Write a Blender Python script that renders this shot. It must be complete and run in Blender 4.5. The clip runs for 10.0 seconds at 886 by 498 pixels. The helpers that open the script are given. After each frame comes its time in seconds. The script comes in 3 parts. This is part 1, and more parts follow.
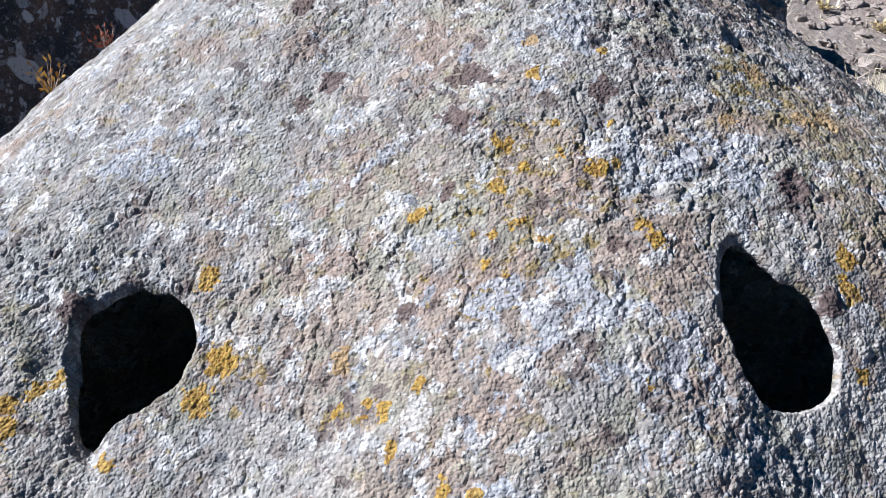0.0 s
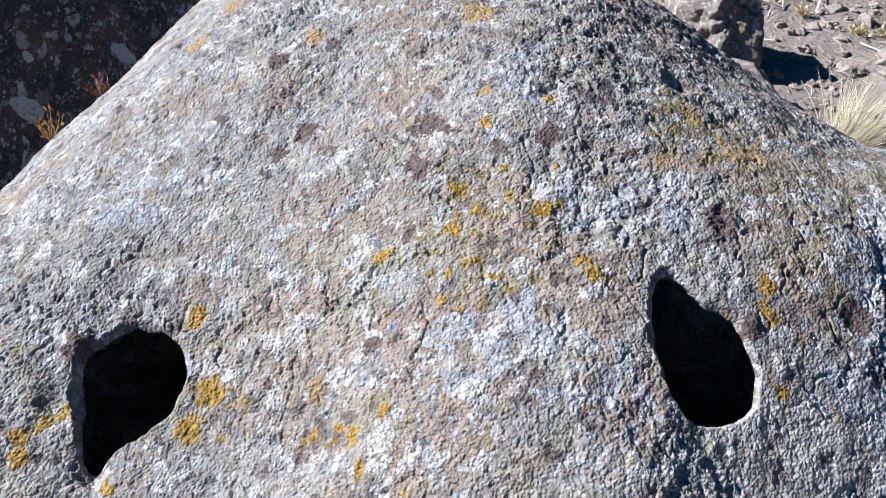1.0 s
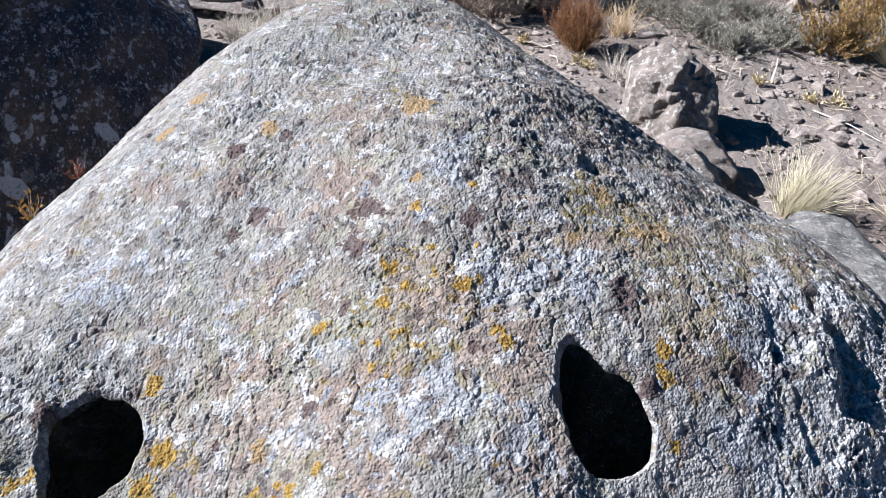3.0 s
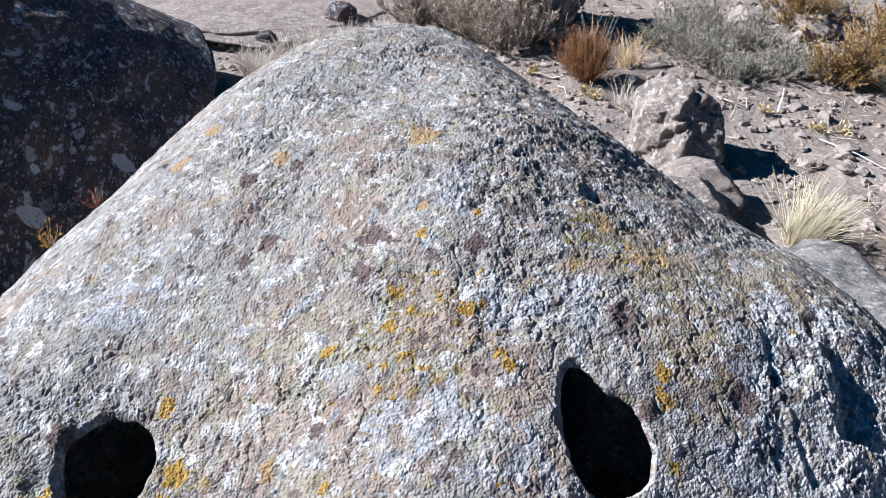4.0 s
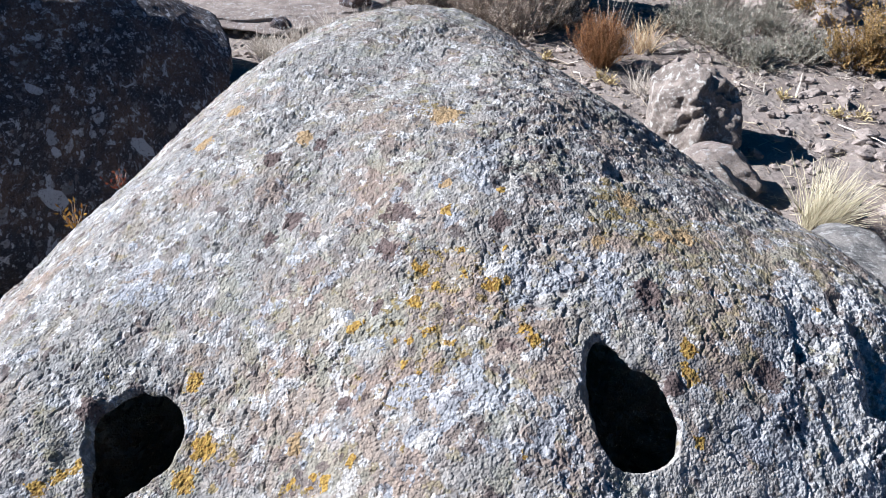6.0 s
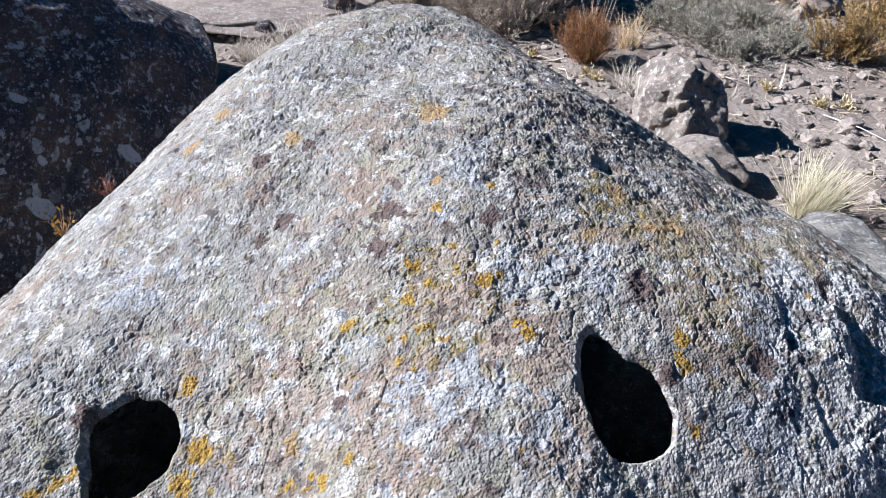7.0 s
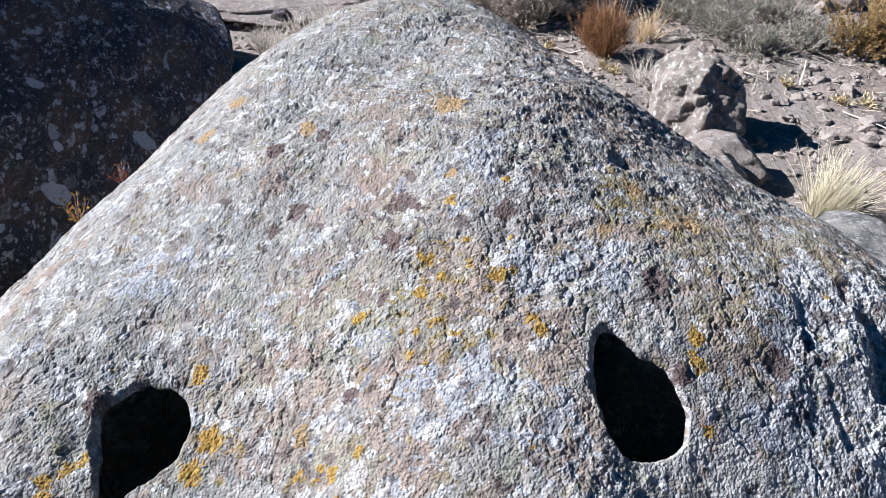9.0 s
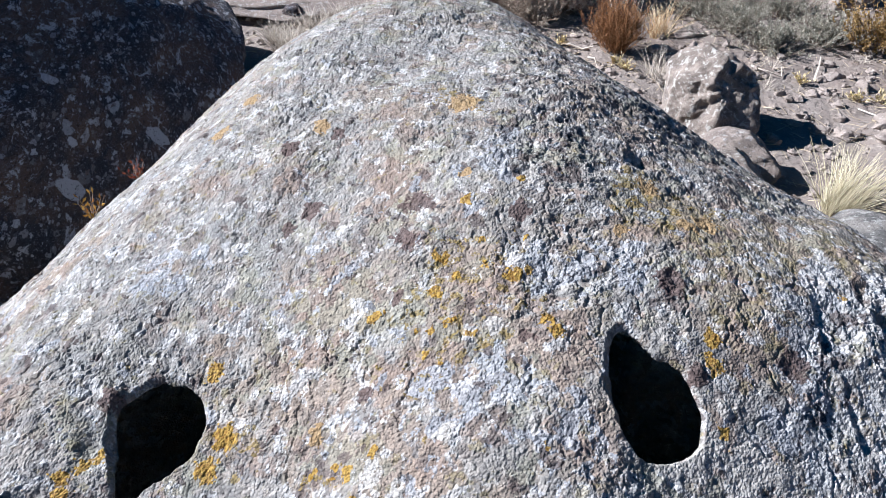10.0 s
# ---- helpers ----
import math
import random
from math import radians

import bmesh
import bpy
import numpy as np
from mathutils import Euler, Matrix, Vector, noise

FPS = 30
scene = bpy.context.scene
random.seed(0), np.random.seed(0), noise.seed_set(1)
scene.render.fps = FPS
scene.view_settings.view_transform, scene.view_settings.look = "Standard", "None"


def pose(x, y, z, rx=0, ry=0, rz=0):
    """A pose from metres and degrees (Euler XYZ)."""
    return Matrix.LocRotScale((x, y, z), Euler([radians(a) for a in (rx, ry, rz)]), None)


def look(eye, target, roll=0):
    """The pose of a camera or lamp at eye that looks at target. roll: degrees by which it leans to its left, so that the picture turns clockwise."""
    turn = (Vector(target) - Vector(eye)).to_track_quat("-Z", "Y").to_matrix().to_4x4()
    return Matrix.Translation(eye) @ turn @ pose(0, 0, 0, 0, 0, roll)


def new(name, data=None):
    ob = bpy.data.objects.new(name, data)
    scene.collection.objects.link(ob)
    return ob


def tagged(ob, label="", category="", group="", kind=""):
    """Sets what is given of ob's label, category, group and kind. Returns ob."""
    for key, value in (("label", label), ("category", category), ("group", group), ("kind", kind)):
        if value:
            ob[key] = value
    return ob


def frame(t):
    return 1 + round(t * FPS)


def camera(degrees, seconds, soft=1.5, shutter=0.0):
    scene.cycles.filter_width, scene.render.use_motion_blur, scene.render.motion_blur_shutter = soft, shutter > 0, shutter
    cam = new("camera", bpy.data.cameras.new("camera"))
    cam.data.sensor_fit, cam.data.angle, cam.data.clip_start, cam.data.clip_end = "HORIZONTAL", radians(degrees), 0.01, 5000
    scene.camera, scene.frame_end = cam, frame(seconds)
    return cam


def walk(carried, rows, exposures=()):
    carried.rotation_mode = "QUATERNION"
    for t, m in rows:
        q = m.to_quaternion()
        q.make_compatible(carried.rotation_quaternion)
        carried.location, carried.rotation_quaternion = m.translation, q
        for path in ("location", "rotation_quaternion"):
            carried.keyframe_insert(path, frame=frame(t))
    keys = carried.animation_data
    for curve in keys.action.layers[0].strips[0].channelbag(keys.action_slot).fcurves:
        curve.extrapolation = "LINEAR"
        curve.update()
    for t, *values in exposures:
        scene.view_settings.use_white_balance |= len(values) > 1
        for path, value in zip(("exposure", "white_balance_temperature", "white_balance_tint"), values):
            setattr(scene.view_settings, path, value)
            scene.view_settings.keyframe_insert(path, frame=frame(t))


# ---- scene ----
import functools

cam = camera(60.3, 10.0, soft=0.5)
PATH = [
    (0, (-0.123, 0.185, 1.495), (-0.139, 1.729, 0.223), 4.0),
    (0.5, (-0.051, 0.166, 1.547), (-0.115, 1.73, 0.303), 3.4),
    (1, (-0.068, 0.138, 1.598), (-0.097, 1.684, 0.33), 2.1),
    (1.5, (-0.058, 0.118, 1.623), (-0.055, 1.709, 0.411), 2.7),
    (2, (0.005, 0.104, 1.651), (0.036, 1.73, 0.486), 4.3),
    (3.3, (0.025, 0.046, 1.705), (-0.003, 1.7, 0.581), 1.1),
    (3.5, (0.027, 0.04, 1.712), (-0.007, 1.716, 0.621), 1.2),
    (4, (0.035, 0.025, 1.709), (-0.014, 1.707, 0.627), 1.0),
    (4.5, (0.038, 0.017, 1.696), (-0.032, 1.684, 0.594), 0.4),
    (5, (0.035, 0.017, 1.692), (0.042, 1.682, 0.586), 2.0),
    (5.5, (0.022, 0.014, 1.694), (-0.039, 1.676, 0.584), 0.8),
    (5.7, (0.015, 0.012, 1.695), (-0.067, 1.675, 0.587), 0.7),
    (6.8, (0.014, 0.002, 1.69), (-0.038, 1.671, 0.588), -0.4),
    (7, (0.012, 0.004, 1.69), (-0.04, 1.671, 0.586), -0.5),
    (7.5, (0.001, 0.007, 1.688), (-0.061, 1.672, 0.582), -0.3),
    (8, (0.005, 0.011, 1.688), (-0.074, 1.663, 0.563), -0.2),
    (8.5, (0.006, 0.013, 1.688), (-0.078, 1.671, 0.573), -0.3),
    (9, (0.01, 0.013, 1.688), (-0.074, 1.666, 0.565), -0.1),
    (9.5, (0.011, 0.02, 1.69), (-0.101, 1.662, 0.554), -0.9),
    (10, (0.001, 0.018, 1.693), (-0.107, 1.662, 0.559), -0.3),
]
walk(cam, [(t, look(eye, target, roll)) for t, eye, target, roll in PATH], [(0, 1.10, 5400, 12.5), (2, 1.19, 5400, 12.5), (3.5, 1.22, 5400, 12.5), (10, 1.22, 5400, 12.5)])

# ---- light ----
SUN_AZ, SUN_EL = radians(-80), radians(36)      # azimuth clockwise from +y
SUN_DIR = Vector((math.sin(SUN_AZ) * math.cos(SUN_EL), math.cos(SUN_AZ) * math.cos(SUN_EL), math.sin(SUN_EL)))
world = bpy.data.worlds.new("sky")
scene.world = world
world.use_nodes = True
wn = world.node_tree.nodes
sky = wn.new("ShaderNodeTexSky")
sky.sky_type, sky.sun_disc = "NISHITA", False
sky.sun_elevation, sky.sun_rotation = SUN_EL, SUN_AZ
sky.altitude = 2000
sky.dust_density, sky.ozone_density = 0.2, 4.0
deep = wn.new("ShaderNodeHueSaturation")      # the deep blue of a dry high place
deep.inputs["Saturation"].default_value = 1.5
world.node_tree.links.new(sky.outputs[0], deep.inputs["Color"])
world.node_tree.links.new(deep.outputs[0], wn["Background"].inputs[0])
wn["Background"].inputs[1].default_value = 0.017
sun = new("sun", bpy.data.lights.new("sun", "SUN"))
sun.data.energy, sun.data.angle, sun.data.color = 5.0, radians(0.53), (1.0, 0.91, 0.80)
sun.matrix_world = look(SUN_DIR * 20, (0, 0, 0))


# ---- noise on arrays ----
def hashed(ix, iy, iz, seed):
    n = (ix.astype(np.int64) * 374761393 + iy.astype(np.int64) * 668265263 + iz.astype(np.int64) * 2147483647 + seed * 974634) & 0xFFFFFFFF
    n = ((n ^ (n >> 13)) * 1274126177) & 0xFFFFFFFF
    n = ((n ^ (n >> 16)) * 2246822519) & 0xFFFFFFFF
    return ((n ^ (n >> 15)) & 0xFFFFFF) / float(0xFFFFFF)


def vnoise(x, y, z, seed=0):
    """Smooth value noise, -1 to 1."""
    x, y, z = np.broadcast_arrays(np.asarray(x, float), y, z)
    ix, iy, iz = np.floor(x), np.floor(y), np.floor(z)
    fx, fy, fz = x - ix, y - iy, z - iz
    ux, uy, uz = (f * f * f * (f * (f * 6 - 15) + 10) for f in (fx, fy, fz))
    out = 0
    for a in (0, 1):
        for b in (0, 1):
            for c in (0, 1):
                w = (ux if a else 1 - ux) * (uy if b else 1 - uy) * (uz if c else 1 - uz)
                out = out + w * hashed(ix + a, iy + b, iz + c, seed)
    return out * 2 - 1


def fbm(x, y, z, octaves=4, seed=0, gain=0.5):
    out, amp, f = 0, 1.0, 1.0
    for o in range(octaves):
        out = out + amp * vnoise(x * f + 13.7 * o, y * f - 7.1 * o, z * f + 3.3 * o, seed + o)
        amp, f = amp * gain, f * 2.03
    return out


@functools.lru_cache(maxsize=None)
def table(seed):
    return np.random.default_rng(seed).random((256, 256)).astype(np.float32)


def plane_noise(x, y, seed=0):
    """Smooth value noise in the plane, -1 to 1."""
    t = table(seed)
    fx, fy = np.floor(x), np.floor(y)
    ux, uy = x - fx, y - fy
    ix, iy = fx.astype(np.int32) & 255, fy.astype(np.int32) & 255
    jx, jy = (ix + 1) & 255, (iy + 1) & 255
    ux, uy = (u * u * u * (u * (u * 6 - 15) + 10) for u in (ux, uy))
    a, b = t[ix, iy] * (1 - ux) + t[jx, iy] * ux, t[ix, jy] * (1 - ux) + t[jx, jy] * ux
    return (a * (1 - uy) + b * uy) * 2 - 1


def layers(x, y, octaves=4, seed=0, gain=0.5):
    """Several octaves of the plane's noise, each turned against the one before."""
    out, amp = 0, 1.0
    for o in range(octaves):
        out = out + amp * plane_noise(x + 31.7 * o, y + 17.3 * o, seed + o)
        x, y, amp = 1.64 * x - 1.18 * y, 1.18 * x + 1.64 * y, amp * gain
    return out


def cells(x, y, seed=0):
    """Cellular noise in the plane: nearest and second distance, a random number for the cell, and the way from its middle."""
    ta, tb, tc = table(seed + 500), table(seed + 501), table(seed + 502)
    fx, fy = np.floor(x), np.floor(y)
    ux, uy = x - fx, y - fy
    ix, iy = fx.astype(np.int32), fy.astype(np.int32)
    d1, d2, who, px, py = np.full(x.shape, 9.0), np.full(x.shape, 9.0), np.zeros(x.shape), np.zeros(x.shape), np.zeros(x.shape)
    for a in (-1, 0, 1):
        for b in (-1, 0, 1):
            k, m = (ix + a) & 255, (iy + b) & 255
            ex, ey = ux - a - ta[k, m], uy - b - tb[k, m]
            d = np.hypot(ex, ey)
            near = d < d1
            d2 = np.where(near, d1, np.minimum(d2, d))
            who, px, py, d1 = np.where(near, tc[k, m], who), np.where(near, ex, px), np.where(near, ey, py), np.where(near, d, d1)
    return d1, d2, who, px, py


def smooth(a, b, x):
    t = np.clip((x - a) / (b - a), 0, 1)
    return t * t * (3 - 2 * t)


# ---- mesh and tag helpers ----
def mesh_of(name, verts, faces, material, flat=False):
    me = bpy.data.meshes.new(name)
    verts, faces = np.asarray(verts, np.float32), np.asarray(faces, np.int32)
    k = faces.shape[1]
    me.vertices.add(len(verts))
    me.vertices.foreach_set("co", verts.ravel())
    me.loops.add(faces.size)
    me.loops.foreach_set("vertex_index", faces.ravel())
    me.polygons.add(len(faces))
    me.polygons.foreach_set("loop_start", np.arange(len(faces), dtype=np.int32) * k)
    me.update(calc_edges=True)
    me.validate()
    me.polygons.foreach_set("use_smooth", np.full(len(me.polygons), not flat))
    me.materials.append(material)
    return me


def thing(name, label, category, place, group="", kind=""):
    ob = new(name)
    ob.location = place
    return tagged(ob, label, category, group, kind)


def part(name, me, parent, label=""):
    """Links a mesh, in the coordinates of its thing, as one part under it."""
    ob = new(name, me)
    ob.parent = parent
    return tagged(ob, label)


# ---- materials ----
class Nodes:
    def __init__(self, name):
        self.m = bpy.data.materials.new(name)
        self.m.use_nodes = True
        self.t = self.m.node_tree
        self.bsdf = self.t.nodes["Principled BSDF"]
        self.out = self.t.nodes["Material Output"]
        self.pos = self.add("ShaderNodeTexCoord").outputs["Object"]

    def add(self, kind, **values):
        n = self.t.nodes.new(kind)
        for k, v in values.items():
            setattr(n, k, v)
        return n

    def put(self, socket, value):
        if isinstance(value, bpy.types.NodeSocket):
            self.t.links.new(value, socket)
        else:
            socket.default_value = value

    def noise(self, scale, detail=4.0, rough=0.55, distort=0.0, at=None):
        n = self.add("ShaderNodeTexNoise")
        self.put(n.inputs["Vector"], at or self.pos)
        n.inputs["Scale"].default_value, n.inputs["Detail"].default_value = scale, detail
        n.inputs["Roughness"].default_value, n.inputs["Distortion"].default_value = rough, distort
        return n.outputs["Fac"]

    def voronoi(self, scale, feature="F1", out="Distance", rand=1.0, at=None):
        n = self.add("ShaderNodeTexVoronoi", feature=feature)
        self.put(n.inputs["Vector"], at or self.pos)
        n.inputs["Scale"].default_value, n.inputs["Randomness"].default_value = scale, rand
        return n.outputs[out]

    def warp(self, scale, amount):
        """Positions shaken by noise."""
        n = self.add("ShaderNodeTexNoise")
        self.put(n.inputs["Vector"], self.pos)
        n.inputs["Scale"].default_value, n.inputs["Detail"].default_value = scale, 3
        sub = self.add("ShaderNodeVectorMath", operation="SUBTRACT")
        self.put(sub.inputs[0], n.outputs["Color"])
        sub.inputs[1].default_value = (0.5, 0.5, 0.5)
        mul = self.add("ShaderNodeVectorMath", operation="SCALE")
        self.put(mul.inputs[0], sub.outputs[0])
        mul.inputs["Scale"].default_value = amount
        plus = self.add("ShaderNodeVectorMath", operation="ADD")
        self.put(plus.inputs[0], self.pos)
        self.put(plus.inputs[1], mul.outputs[0])
        return plus.outputs[0]

    def math(self, op, a, b=0.0, c=0.0, clamp=False):
        n = self.add("ShaderNodeMath", operation=op, use_clamp=clamp)
        for s, v in zip(n.inputs, (a, b, c)):
            self.put(s, v)
        return n.outputs[0]

    def span(self, value, a, b, low=0.0, high=1.0):
        n = self.add("ShaderNodeMapRange", interpolation_type="SMOOTHSTEP")
        self.put(n.inputs["Value"], value)
        for key, v in (("From Min", a), ("From Max", b), ("To Min", low), ("To Max", high)):
            n.inputs[key].default_value = v
        return n.outputs["Result"]

    def mix(self, fac, a, b, blend="MIX"):
        n = self.add("ShaderNodeMix", data_type="RGBA", blend_type=blend)
        self.put(n.inputs[0], fac)
        for s, v in ((n.inputs[6], a), (n.inputs[7], b)):
            self.put(s, (*v, 1) if isinstance(v, tuple) and len(v) == 3 else v)
        return n.outputs[2]

    def bump(self, height, strength, distance, normal=None):
        n = self.add("ShaderNodeBump")
        n.inputs["Strength"].default_value, n.inputs["Distance"].default_value = strength, distance
        self.put(n.inputs["Height"], height)
        if normal:
            self.put(n.inputs["Normal"], normal)
        return n.outputs[0]

    def done(self, color, rough=0.9, normal=None, spec=0.25):
        self.put(self.bsdf.inputs["Base Color"], (*color, 1) if isinstance(color, tuple) else color)
        self.put(self.bsdf.inputs["Roughness"], rough)
        self.bsdf.inputs["Specular IOR Level"].default_value = spec
        if normal:
            self.put(self.bsdf.inputs["Normal"], normal)
        return self.m


def crusted_rock():
    n = Nodes("crusted_rock")

    def zone(name):
        a = n.add("ShaderNodeAttribute")
        a.attribute_name = name
        return a.outputs["Fac"]

    tan, pale, olive, blue, dark, flank = (zone(k) for k in ("tan", "pale", "olive", "blue", "dark", "flank"))
    flake, hue, rough = zone("flake"), zone("hue"), zone("rough")
    mid, grain = n.noise(85, 3, 0.6, 0.3), n.noise(190, 2, 0.6)

    def growth_of(scale, edge, where=None, gain=0.0, soft=0.014, detail=4, rough=0.62):
        """A crust with crisp ragged edges, wider where its zone is; whole flakes take it or leave it."""
        f = n.math("MULTIPLY_ADD", n.math("SUBTRACT", flake, 0.5), 0.05, n.noise(scale, detail, rough, 0.2))
        if where:
            f = n.math("MULTIPLY_ADD", where, gain, f)
        return n.span(f, edge - soft, edge + soft)

    def coat(c, mask, strength, one, two=None):
        return n.mix(n.math("MULTIPLY", mask, strength), c, n.mix(n.span(flake, 0.15, 0.75), one, two) if two else one)

    # bare stone, warmer where the crust has gone
    c = n.mix(n.span(n.noise(4.0, 4, 0.6), 0.42, 0.58), (0.294, 0.255, 0.214), (0.287, 0.273, 0.248))
    c = coat(c, tan, 0.85, (0.305, 0.253, 0.209))
    c = coat(c, olive, 0.8, (0.276, 0.246, 0.184))
    bias = n.math("SUBTRACT", pale, n.math("MAXIMUM", tan, olive))
    c = coat(c, growth_of(7, 0.50, bias, 0.16, 0.03), 0.75, (0.294, 0.291, 0.280), (0.348, 0.340, 0.321))
    c = coat(c, growth_of(17, 0.555, bias, 0.14), 0.58, (0.318, 0.309, 0.290), (0.350, 0.341, 0.320))
    c = coat(c, growth_of(13, 0.59, tan, -0.05), 0.7, (0.182, 0.180, 0.182))
    c = coat(c, growth_of(10, 0.565, tan, 0.06), 0.65, (0.280, 0.223, 0.188))
    c = coat(c, growth_of(8, 0.575, olive, 0.03), 0.55, (0.294, 0.294, 0.230))
    # greyer crust on the left, which also tones down the strong sunlight there
    c = coat(c, growth_of(11, 0.62, zone("grey"), 0.20, 0.03), 0.7, (0.245, 0.246, 0.240), (0.300, 0.300, 0.290))
    # round growths, each of its own tint
    for scale, warp_scale, warp_by, share, strength in ((15, 30, 0.022, 0.66, 0.55), (40, 70, 0.010, 0.64, 0.6)):
        at = n.warp(warp_scale, warp_by)
        disc = n.span(n.voronoi(scale, "F1", "Distance", 1.0, at), 0.43, 0.38)
        tint = n.add("ShaderNodeSeparateColor")
        n.put(tint.inputs[0], n.voronoi(scale, "F1", "Color", 1.0, at))
        some = n.span(tint.outputs[2], share, share + 0.02)
        one = n.mix(n.span(tint.outputs[0], 0.35, 0.45), (0.179, 0.154, 0.141), n.mix(n.span(tint.outputs[1], 0.45, 0.55), (0.356, 0.350, 0.333), (0.275, 0.256, 0.204)))
        c = n.mix(n.math("MULTIPLY", n.math("MULTIPLY", disc, some), strength), c, one)
    c = coat(c, growth_of(20, 0.635, blue, 0.17), 0.80, (0.285, 0.305, 0.335), (0.365, 0.382, 0.405))
    # white lichen of the flank, made paler to offset the grazing sun there
    c = coat(c, growth_of(24, 0.58, flank, 0.12), 0.75, (0.40, 0.405, 0.40), (0.53, 0.53, 0.52))
    c = coat(c, growth_of(36, 0.63, olive, 0.07), 0.45, (0.204, 0.172, 0.064))
    c = coat(c, growth_of(27, 0.62, dark, 0.06), 0.8, (0.102, 0.082, 0.078))
    c = coat(c, growth_of(40, 0.665, dark, 0.115), 0.85, (0.035, 0.037, 0.046), (0.123, 0.129, 0.140))
    gold = growth_of(50, 0.70, zone("gold"), 0.14)
    c = n.mix(n.math("MULTIPLY", gold, 0.7), c, n.mix(n.span(grain, 0.4, 0.6), (0.158, 0.111, 0.024), (0.285, 0.214, 0.063)))
    # each flake a little different in tone and warmth
    tone = n.math("MULTIPLY", n.span(flake, 0.0, 1.0, 0.82, 1.10), n.span(hue, 0.0, 1.0, 0.93, 1.06))
    warm = n.math("MULTIPLY", n.math("SUBTRACT", hue, 0.5), 0.05)
    shade = n.add("ShaderNodeCombineColor")
    for k, w in enumerate((1.0, 0.0, -1.0)):
        n.put(shade.inputs[k], n.math("MULTIPLY", tone, n.math("MULTIPLY_ADD", warm, w, 1.0)))
    c = n.mix(1.0, c, shade.outputs[0], "MULTIPLY")
    # the single growths, granular at their edges
    for name, one, two, edge in (("chalk", (0.340, 0.326, 0.296), (0.488, 0.474, 0.444), 0.82), ("brown", (0.074, 0.053, 0.050), (0.141, 0.104, 0.096), 0.84),
                                 ("peach", (0.296, 0.200, 0.096), (0.370, 0.266, 0.141), 0.88), ("orange", (0.20, 0.105, 0.012), (0.40, 0.265, 0.055), 0.88)):
        f = n.math("ADD", n.math("MULTIPLY", zone(name), 0.55), n.math("MULTIPLY_ADD", mid, 0.75, n.math("MULTIPLY", grain, 0.35)))
        m = n.span(f, edge - 0.03, edge + 0.05)
        c = n.mix(n.math("MULTIPLY", m, 0.9), c, n.mix(n.span(grain, 0.38, 0.60), one, two))
    # pores darkened where the bump is low: crevice shade put into the colour
    c = n.mix(n.span(mid, 0.38, 0.32, 0.0, 0.45), c, (0.07, 0.06, 0.056))
    at = n.warp(150, 0.004)
    bit = n.add("ShaderNodeSeparateColor")
    n.put(bit.inputs[0], n.voronoi(230, "F1", "Color", 1.0, at))
    c = n.mix(1.0, c, n.mix(bit.outputs[0], (0.84, 0.84, 0.84), (1.05, 1.05, 1.05)), "MULTIPLY")
    grains = n.math("MULTIPLY_ADD", bit.outputs[1], 0.8, n.math("MULTIPLY", n.voronoi(230, "F1", "Distance", 1.0, at), -1.2))
    nor = n.bump(grain, 0.5, 0.0030)
    nor = n.bump(grains, 0.7, 0.0026, nor)
    nor = n.bump(mid, 0.7, 0.0040, nor)
    return n.done(c, 0.95, nor, 0.12)


